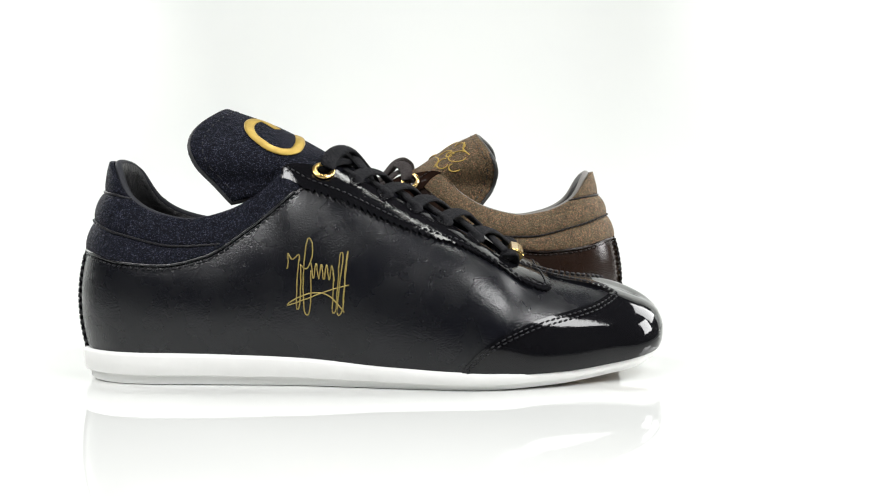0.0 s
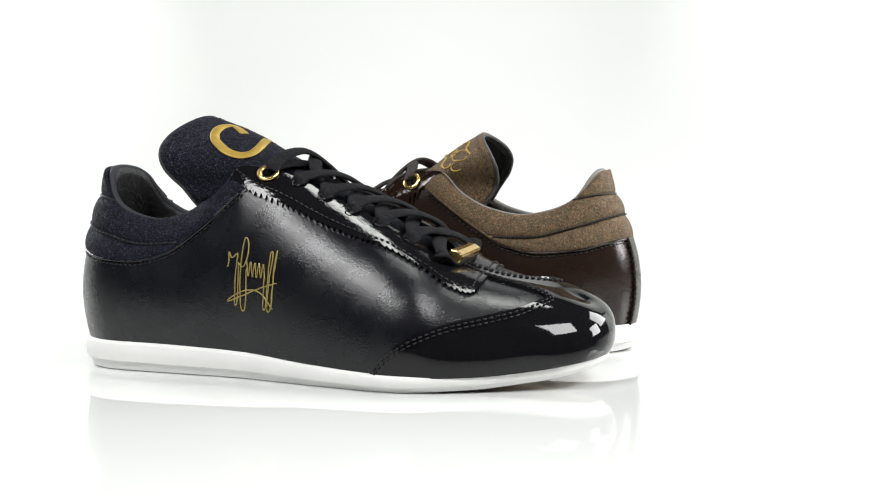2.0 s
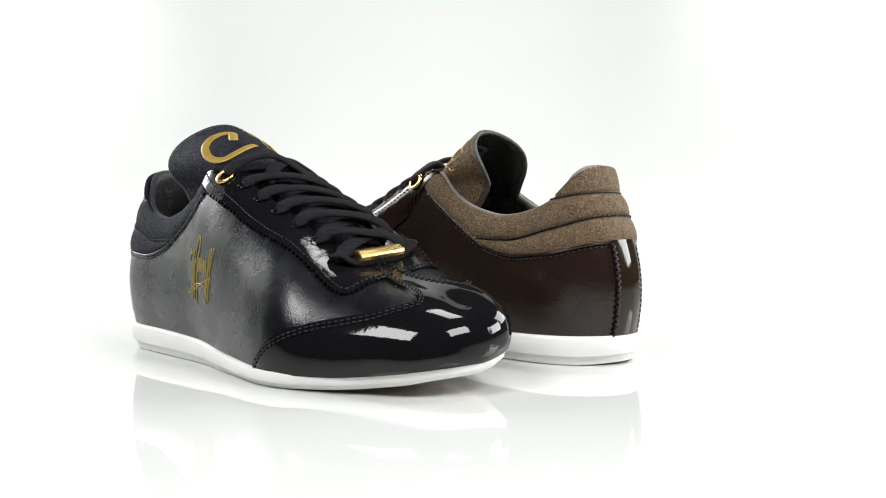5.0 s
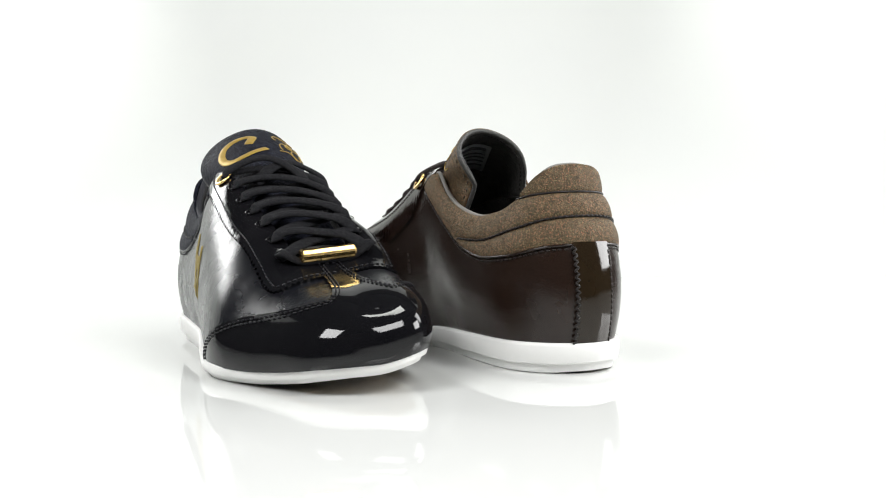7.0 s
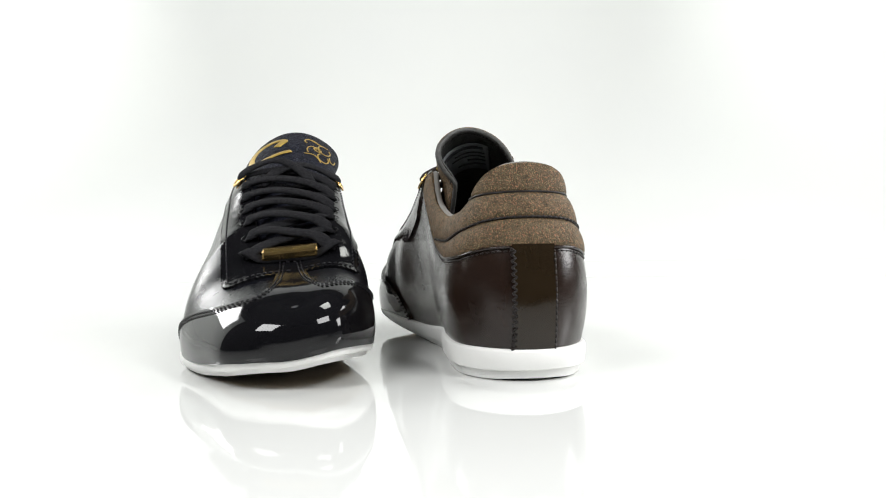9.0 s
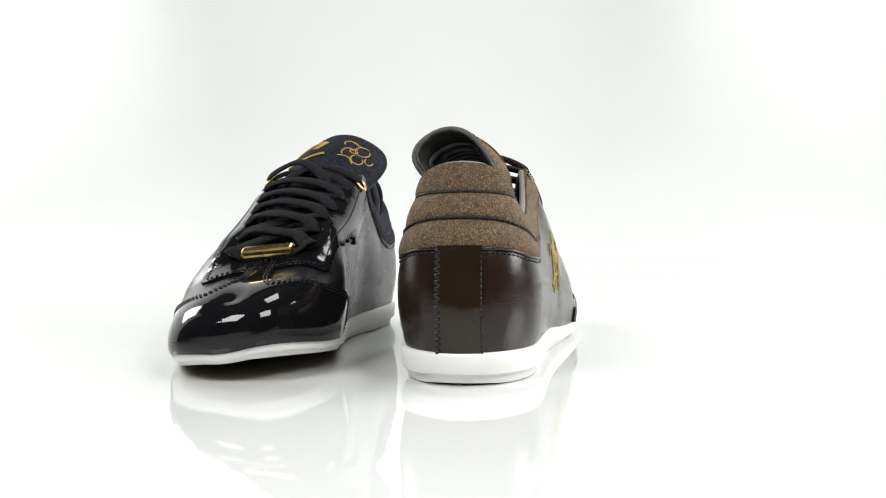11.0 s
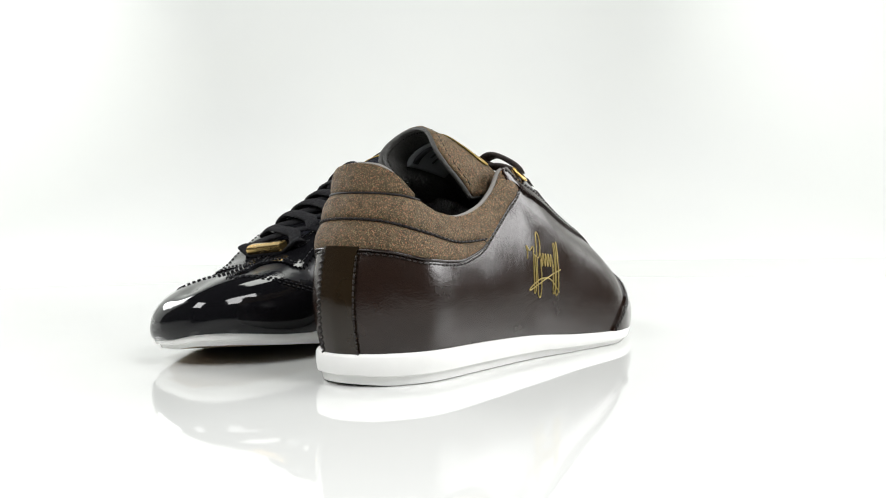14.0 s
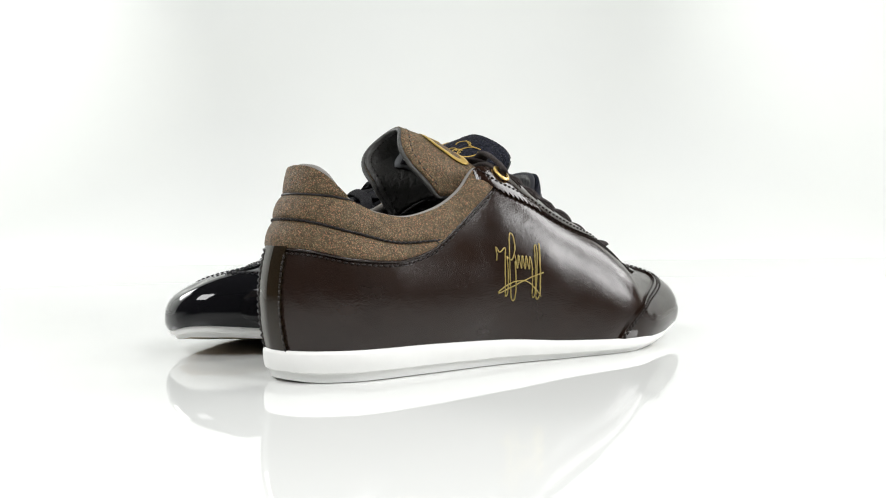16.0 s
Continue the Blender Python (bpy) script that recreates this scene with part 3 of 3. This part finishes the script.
# ---- one sneaker with all its parts ----
def sneaker(label, mats, tint, place, tongue_shift, heel_rise):
    TONGUE_SHIFT[:] = tongue_shift
    HEEL_RISE[0] = heel_rise
    shoe = tagged(new("sneaker"), label, "shoe", group="pair of sneakers on the white floor")
    shoe.matrix_world = place

    def add(name, vf, mat, text="", parent=shoe, smooth=True):
        ob = mesh_object(name, [spring(v) for v in vf[0]], vf[1], mat, parent, text, smooth)
        return tagged(ob, kind="stuff") if name == "stitching" else ob

    # sole: a welt, a groove and a bevelled foot
    loop = np.array([(x, y) for x, y in zip(OUT_X, OUT_LAT)] + [(x, y) for x, y in zip(OUT_X[-2:0:-1], OUT_MED[-2:0:-1])])
    ring = smooth_curve(loop, 200, closed=True)
    tang = np.roll(ring, -1, 0) - np.roll(ring, 1, 0)
    tang /= np.linalg.norm(tang, axis=1)[:, None]
    inward = np.stack([-tang[:, 1], tang[:, 0]], 1)
    if np.mean(np.sum(inward * (np.array([.5, 0]) - ring), 1)) < 0:
        inward = -inward
    zt, zb = sole_top(ring[:, 0]), sole_low(ring[:, 0])

    def sole_rings(profile, name, mat, text, parent, caps=True):
        vs, fs = [], []
        n = len(ring)
        for inset, f in profile:
            xy = ring + inward * inset
            z = zb + (zt - zb) * f
            vs += [np.array([a[0], a[1], c]) * LENGTH for a, c in zip(xy, z)]
        for k in range(len(profile) - 1):
            for i in range(n):
                j = (i + 1) % n
                fs.append((k * n + i, k * n + j, (k + 1) * n + j, (k + 1) * n + i))
        if caps:
            fs.append(tuple(reversed(range(n))))
            fs.append(tuple((len(profile) - 1) * n + i for i in range(n)))
        ob = mesh_object(name, [spring(v) for v in vs], fs, mat, parent, text)
        ob.data.set_sharp_from_angle(angle=radians(32))
        return ob

    sole = sole_rings([(.0145, .015), (.0125, .03), (.0095, .27), (.0090, .30), (.0035, .325), (.0025, .34), (.0012, .46), (0, .62), (0, .88), (.0012, .95), (.0035, .99), (.0060, 1.0), (.02, 1.0)],
                      "sole", RUBBER, "white rubber cupsole with a moulded groove", shoe)
    sole_rings([(.030, -.01), (.022, .0), (.018, .02), (.018, .05), (.03, .06)], "outsole", OUTSOLE, "thin tan outsole", sole)

    # leather body
    add("upper", region(g_base, .0, .006), mats["leather"], tint["leather"])
    add("toe_cap", region(g_cap, .005, .008, ds=2, dh=2), mats["patent"], tint["patent"])
    pinked = lambda p, s, h: g_facing(p, s, h) + .0030 * zig(p[..., 0] - dist_mid(p), 100) * np.clip((p[..., 0] - .405) / .03, 0, 1) * np.clip((facing_high(p) - .006) / .008, 0, 1)
    add("eyestay", region(pinked, .0050, .008, ds=3, dh=3), mats["facing"], tint["patent"] + ", pinked edge")
    strip_edge = lambda p, s, h: g_strip(p, s, h) + .0022 * zig(h, 26)
    add("heel_strip", region(strip_edge, .005, .008, (-.2, .2), (0, 1), 3, 2), mats["strip"], tint["strip"])
    add("collar", region(g_collar, .001, .008, (-.52, .52), (0, 1), 2, 2, puffs), mats["suede"], tint["suede"])

    # rows of stitches
    rows = stitches(contour(lambda p, s, h: g_cap(p, s, h) - .006), .0065)
    rows2 = stitches(contour(lambda p, s, h: g_cap(p, s, h) - .012), .0065)
    add("stitching", merge([rows, rows2]), mats["thread"])
    add("stitching", stitches(contour(lambda p, s, h: g_facing(p, s, h) - .009), .0060), mats["thread"])
    add("stitching", stitches(contour(lambda p, s, h: mid_seam(p[..., 0]) - p[..., 2], (-.44, .44)), .0068, radius=.0018, back=.275), mats["thread"])
    add("stitching", stitches(contour(lambda p, s, h: seam_lat(p[..., 0]) - .007 - p[..., 2], (-.52, .52)), .0012, back=.41), mats["thread"])
    parts = []
    for side in (-1, 1):
        for c in contour(lambda p, s, h: np.where(p[..., 0] < .12, p[..., 1] - side * .0335, -.1) * side, (-.2, .2), (0, .72)):
            pts = on_upper(c[:, 0], c[:, 1], np.full(len(c), .0050))
            pts = pts[np.abs(pts[:, 1] - side * .0335) < .006]
            if len(pts) < 4:
                continue
            pts = pts[np.argsort(pts[:, 2])]
            pts = pts[pts[:, 2] < .222]
            zs = np.arange(pts[0, 2] + .004, pts[-1, 2], .0052 if side > 0 else .0095)
            line = np.stack([np.interp(zs, pts[:, 2], pts[:, k]) for k in range(3)], 1)
            for k in range(len(line) - 1):
                q = line[k:k + 2].copy()
                if side > 0:
                    q[0, 1] += .0042 * (-1) ** k
                    q[1, 1] -= .0042 * (-1) ** k
                else:
                    q[1] = q[0] + (q[1] - q[0]) * .75
                parts.append(tube(q * LENGTH, (.0021 if side > 0 else .0016) * LENGTH, 5))
    add("stitching", merge(parts), mats["thread"])
    seams = []
    for f, x1 in ((mid_seam, .275), (top_seam, .155)):
        for c in contour(lambda p, s, h: np.where(p[..., 0] < x1, f(p[..., 0]) - p[..., 2], -.05), (-.46, .46)):
            pts = on_upper(c[:, 0], c[:, 1], np.full(len(c), .0048))
            keep = pts[:, 0] < x1 - .006
            if keep.sum() > 4:
                seams.append(tube(pts[keep] * LENGTH, .0020 * LENGTH, 6))
    if seams:
        add("collar_seam", merge(seams), mats["thread"])

    # turned top edge of the leather along the collar
    welt = []
    for c in contour(lambda p, s, h: np.where(p[..., 0] < .405, seam_lat(p[..., 0]) - .0005 - p[..., 2], -.05), (-.50, .50)):
        pts = on_upper(c[:, 0], c[:, 1], np.full(len(c), .0018))
        pts = pts[pts[:, 0] < .398]
        if len(pts) > 6:
            welt.append(tube(pts * LENGTH, .0024 * LENGTH, 8))
    add("turned_edge", merge(welt), mats["leather"], tint["leather"] + ", turned edge")

    # rolled edge of the collar, lining and insole
    sl = SGRID[np.abs(SGRID) < .445]
    rim = on_upper(sl, np.full(len(sl), 1.0), np.full(len(sl), -.0065))
    rim[:, 2] -= .001
    add("collar_edge", tube(rim * LENGTH, .0062 * LENGTH, 10), mats["binding"], tint["binding"])
    sx = SGRID[np.abs(SGRID) < .74]
    gridl = np.array([[on_upper(s, h, -.012 - .010 * (1 - h)) for h in np.linspace(.10, 1.0, 18)] for s in sx]) * LENGTH
    add("lining", sheet(gridl[::-1], .002 * LENGTH), mats["lining"], tint["lining"])
    vs = [np.array([a[0], a[1], .085 + .01 * (1 - a[0])]) * LENGTH for a in ring + inward * .022]
    vs += [v - np.array([0, 0, .003]) for v in vs]
    n = len(ring)
    fs = [tuple(range(n)), tuple(reversed(range(n, 2 * n)))] + [(i, i + n, (i + 1) % n + n, (i + 1) % n) for i in range(n)]
    add("insole", (vs, fs), mats["lining"])

    # tongue with its gold marks and label
    gt = np.array([[on_tongue(a, b) for b in np.linspace(-1, 1, 41)] for a in np.linspace(0, 1, 36)])
    tongue = add("tongue", sheet(gt * LENGTH, .005 * LENGTH), mats["suede"], tint["suede"] + " tongue")

    def under(rows_a, cols_b, depth):
        """Points below the tongue's underside, along its own normals."""
        g = np.array([[on_tongue(a, b) for b in cols_b] for a in rows_a])
        n = np.cross(np.gradient(g, axis=0), np.gradient(g, axis=1))
        return g - n / (np.linalg.norm(n, axis=2)[:, :, None] + 1e-12) * depth

    gl = under(np.linspace(.0, .9, 24), np.linspace(-1, 1, 41), .0060)
    add("tongue_lining", sheet(gl * LENGTH, .003 * LENGTH), mats["lining"], tint["lining"], tongue)
    rim_t = np.array([on_tongue(.35 * (1 - k / 8), -1, -.0062) for k in range(8)] + [on_tongue(0, b, -.0062) for b in np.linspace(-1, 1, 60)]
                     + [on_tongue(.35 * k / 8, 1, -.0062) for k in range(1, 9)])
    add("tongue_edge", tube(rim_t * LENGTH, .0044 * LENGTH, 8), mats["lining"], tint["lining"] + " edge", tongue)
    edge_t = [on_tongue(.045, b, .0002) for b in np.linspace(-.9, .9, 60)]
    parts = []
    for i in range(0, 58, 2):
        parts.append(tube(np.array(edge_t[i:i + 2]) * LENGTH, .0010 * LENGTH, 5))
    for rim_row in under((.035, .045), np.linspace(-.93, .93, 93), .0098)[:1]:
        for i in range(0, 92, 2):
            parts.append(tube(rim_row[i:i + 2] * LENGTH, .0012 * LENGTH, 5))
    add("stitching", merge(parts), mats["thread"], parent=tongue)
    hook = [(.28, -.17), (.19, -.09), (.165, -.225), (.185, -.35), (.23, -.46), (.29, -.53), (.35, -.54), (.39, -.48), (.40, -.32), (.385, -.15), (.36, .02)]
    add("gold_mark", tongue_strokes(hook, .0092, .0005, .14), GOLD_PRINT, "curved gold foil mark", tongue)
    loops = []
    for ca, cb, ra, rb, turns in ((.17, .20, .050, .09, .62), (.20, .40, .070, .10, .85), (.29, .26, .060, .07, .55), (.31, .46, .055, .10, .78), (.23, .55, .045, .06, .60), (.25, .33, .030, .06, .9)):
        loops.append([(ca + ra * (1 - .25 * f) * math.cos(6.283 * turns * f + cb * 9), cb + rb * (1 - .4 * f) * math.sin(6.283 * turns * f + cb * 9)) for f in np.linspace(0, 1, 9)])
    loops += [[(.12, .16), (.15, .30), (.13, .40)], [(.36, .20), (.34, .34), (.38, .46)]]
    add("gold_emblem", merge([tongue_strokes(q, .0016, .0008, .5) for q in loops]), GOLD_PRINT, "small curling gold emblem", tongue)
    lab = under(np.linspace(.18, .47, 8), np.linspace(-.27, .56, 15), .0110)
    tag = add("tongue_label", sheet(lab * LENGTH, .002 * LENGTH), LABEL_CLOTH, "grey woven label", tongue)
    bars = []
    for a, b0, b1 in ((.21, -.19, .47), (.29, -.20, .30), (.33, -.20, .38), (.37, -.20, .12), (.41, -.20, .32)):
        strip = under((a, a + (.035 if a < .25 else .012)), np.linspace(b0, b1, 9), .0136)
        bars.append(sheet(strip * LENGTH, .001 * LENGTH))
    add("label_print", merge(bars), LABEL_BAR, parent=tag)

    # eyelets: a gold ring at the top of each side, dark punched rims below
    places = {(k, sg): eyelet_place(k, sg) for k in range(7) for sg in (-1, 1)}
    for (k, sg), (p, nrm) in places.items():
        t1 = np.cross(nrm, np.array([0, 0, 1.0]))
        t1 /= np.linalg.norm(t1)
        t2 = np.cross(nrm, t1)
        r = .0145 if k == 0 else .0068
        circle = [(p + (t1 * math.cos(a) + t2 * math.sin(a)) * r + nrm * .002) * LENGTH for a in np.linspace(0, 2 * math.pi, 28, endpoint=False)]
        add("eyelet", tube(circle, (.0046 if k == 0 else .0012) * LENGTH, 8, up=nrm, flat=.6, closed=True), GOLD if k == 0 else mats["patent"], "polished gold eyelet ring" if k == 0 else "")

    # laces: each row crosses from a lower hole to the next one up
    def band(points, width=.0130, flat=.36, n=44):
        c = smooth_curve(points, n)
        up = np.tile(np.array([.45, 0.0, 1.0]), (n, 1))
        w = np.full(n, width)
        w[:4], w[-4:] = width * np.array([.3, .55, .8, .95]), width * np.array([.95, .8, .55, .3])
        return tube(c * LENGTH, w * LENGTH, 12, up=up, flat=flat)

    for k in range(6, 0, -1):
        for sg in (-1, 1):
            a, na = places[(k, sg)]
            b, nb = places[(k - 1, -sg)]
            mid = (a + b) / 2
            high = .017 if sg < 0 else .029
            p1 = a * .80 + b * .20 + np.array([0, 0, high * .8])
            p2 = a * .20 + b * .80 + np.array([0, 0, high * .75])
            jit = random.uniform(-.006, .006)
            mid = mid + np.array([jit, 0, random.uniform(-.003, .003)])
            p1 = p1 + np.array([jit * .7 + random.uniform(-.003, .003), 0, 0])
            p2 = p2 + np.array([jit * .4, 0, 0])
            pts = [a - na * .008, a + na * .007 + np.array([.002, -sg * .010, 0]), p1, mid + np.array([.004 * sg, 0, high]), p2, b + nb * .006 + np.array([-.004, sg * .010, 0]), b - nb * .008]
            add("lace", band(pts), mats["lace"])
    for sg in (-1, 1):
        a, na = places[(0, sg)]
        b, nb = places[(0, -sg)]
        over = .044 if sg < 0 else .036
        pts = [a - na * .006, a + na * .010 + np.array([.004, -sg * .006, 0]), a * .82 + b * .18 + np.array([.012, 0, over * .75]),
               a * .6 + b * .4 + np.array([.030, 0, over]), a * .36 + b * .64 + np.array([.052, 0, over * .45]), a * .25 + b * .75 + np.array([.075, 0, -.012])]
        add("lace", band(pts), mats["lace"])
    a, na = places[(6, -1)]
    b, nb = places[(6, 1)]
    mid = (a + b) / 2 + np.array([.014, -.002, -.001])
    add("lace", band([a - na * .01, a + na * .012 + np.array([.004, 0, 0]), mid + np.array([0, -.05, -.003]), mid, mid + np.array([0, .05, -.003]), b + nb * .012 + np.array([.004, 0, 0]), b - nb * .01]), mats["lace"])

    # gold tag threaded on the lowest lace
    c, half, wide = mid + np.array([.004, .001, .002]), .049, .0128
    prof = [(-wide, .002), (-wide, .008), (-wide * .8, .0115), (0, .0135), (wide * .8, .0115), (wide, .008), (wide, .002), (wide * .8, -.004), (-wide * .8, -.004)]
    lean = math.radians(24)
    tv, tf = [], []
    for y in (-half, -half + .003, half - .003, half):
        k = .86 if abs(y) > half - .001 else 1.0
        for u, w in prof:
            u2, w2 = u * k, w * k
            tv.append((c + np.array([u2 * math.cos(lean) + w2 * math.sin(lean), y, -u2 * math.sin(lean) + w2 * math.cos(lean)])) * LENGTH)
    m = len(prof)
    for i in range(3):
        for j in range(m):
            tf.append((i * m + j, i * m + (j + 1) % m, (i + 1) * m + (j + 1) % m, (i + 1) * m + j))
    tf += [tuple(reversed(range(m))), tuple(3 * m + j for j in range(m))]
    plate = add("lace_tag", (tv, tf), GOLD, "polished gold metal lace tag", smooth=False)
    marks = []
    for i in range(6):
        y = -.026 + i * .0085
        q = [c + np.array([math.sin(lean) * .0125 - .006 * math.cos(lean), y + d, .0125 * math.cos(lean) + .006 * math.sin(lean)]) for d in (0, .005)]
        marks.append(tube(np.array(q) * LENGTH, .0018 * LENGTH, 6, flat=.5))
    add("engraving", merge(marks), DARK_BAR, parent=plate)

    # the bar pattern embroidered in gold on the outer side
    def quarter(x, z):
        ps = -np.linspace(.36, .56, 220)
        hs = np.linspace(.20, .80, 260)
        S, H = np.meshgrid(ps, hs, indexing="ij")
        p = sample(GRID, S, H)
        err = (p[..., 0] - x) ** 2 + (p[..., 2] - z) ** 2
        i = np.unravel_index(np.argmin(err), err.shape)
        return on_upper(S[i], H[i], .0006)

    wave = [(.40 + .37 * f, .58 - .04 * f + .095 * math.cos(2 * math.pi * 4.5 * f)) for f in np.linspace(0, 1, 37)]
    strokes = [[(.02, .60), (.04, .68), (.03, .80), (.10, .72), (.21, .78), (.22, .70)],
               [(.21, .72), (.18, .40), (.18, .07), (.21, .10), (.24, .42), (.24, .66)],
               [(.23, .66), (.33, .60), (.42, .76), (.41, .94), (.36, 1.0), (.32, .90), (.29, .62), (.28, .30), (.31, .02), (.35, .01), (.39, .15), (.40, .58)],
               wave,
               [(.76, .55), (.75, .30), (.74, .03), (.78, .05), (.82, .40), (.87, .82), (.90, .80), (.85, .40), (.82, .0), (.87, .03), (.93, .45), (.98, .84), (.95, .70), (.92, .30), (.90, .06)],
               [(1.0, .40), (.66, .32), (.0, .13), (.18, .23), (.47, .30), (.70, .25), (.92, .05)]]
    for line in strokes:
        pts = [quarter(.384 + .1045 * u, .1157 + .1253 * v) for u, v in smooth_curve(line, 8 * len(line))]
        pts = np.array(pts)
        pts[1:-1] = (pts[:-2] + 2 * pts[1:-1] + pts[2:]) / 4
        add("embroidered_line", tube(pts * LENGTH, .0011 * LENGTH, 6), GOLD_THREAD, "gold embroidered line")
    return shoe


RATE = 8.831          # degrees a second, clockwise seen from above
BLACK_AT = (-0.17804, -0.07138, -4.26)
BROWN_AT = (0.12534, 0.03262, 178.14)


def turned(at, t):
    """The pose on the turning floor at t seconds."""
    x, y, yaw = at
    a = -radians(RATE * t)
    return pose(x * math.cos(a) - y * math.sin(a), x * math.sin(a) + y * math.cos(a), 0.0, 0, 0, yaw - RATE * t)


black_shoe = sneaker("black leather sneaker with patent toe, navy suede collar, white sole", BLACK,
                     dict(leather="smooth black leather", patent="glossy black patent leather", suede="navy glitter suede", binding="dark suede edge",
                          lining="black leather lining", strip="glossy black patent heel strip"), turned(BLACK_AT, 0), (0.0168, 0.0196, 0.0239, 1.293, 1.0, 0.001), 0.013)
brown_shoe = sneaker("dark brown leather sneaker with bronze suede collar, white sole", BROWN,
                     dict(leather="polished dark brown leather", patent="glossy dark brown patent leather", suede="bronze glitter suede", binding="grey leather edge",
                          lining="dark grey leather lining", strip="glossy olive-brown patent heel strip"), turned(BROWN_AT, 0), (0.0674, 0.0556, -0.0008, 0.992, 0.949, -0.0286), 0.0)


def motions():
    steps = [i * 0.2 for i in range(81)]
    walk(black_shoe, [(t, turned(BLACK_AT, t)) for t in steps])
    walk(brown_shoe, [(t, turned(BROWN_AT, t)) for t in steps])


motions()
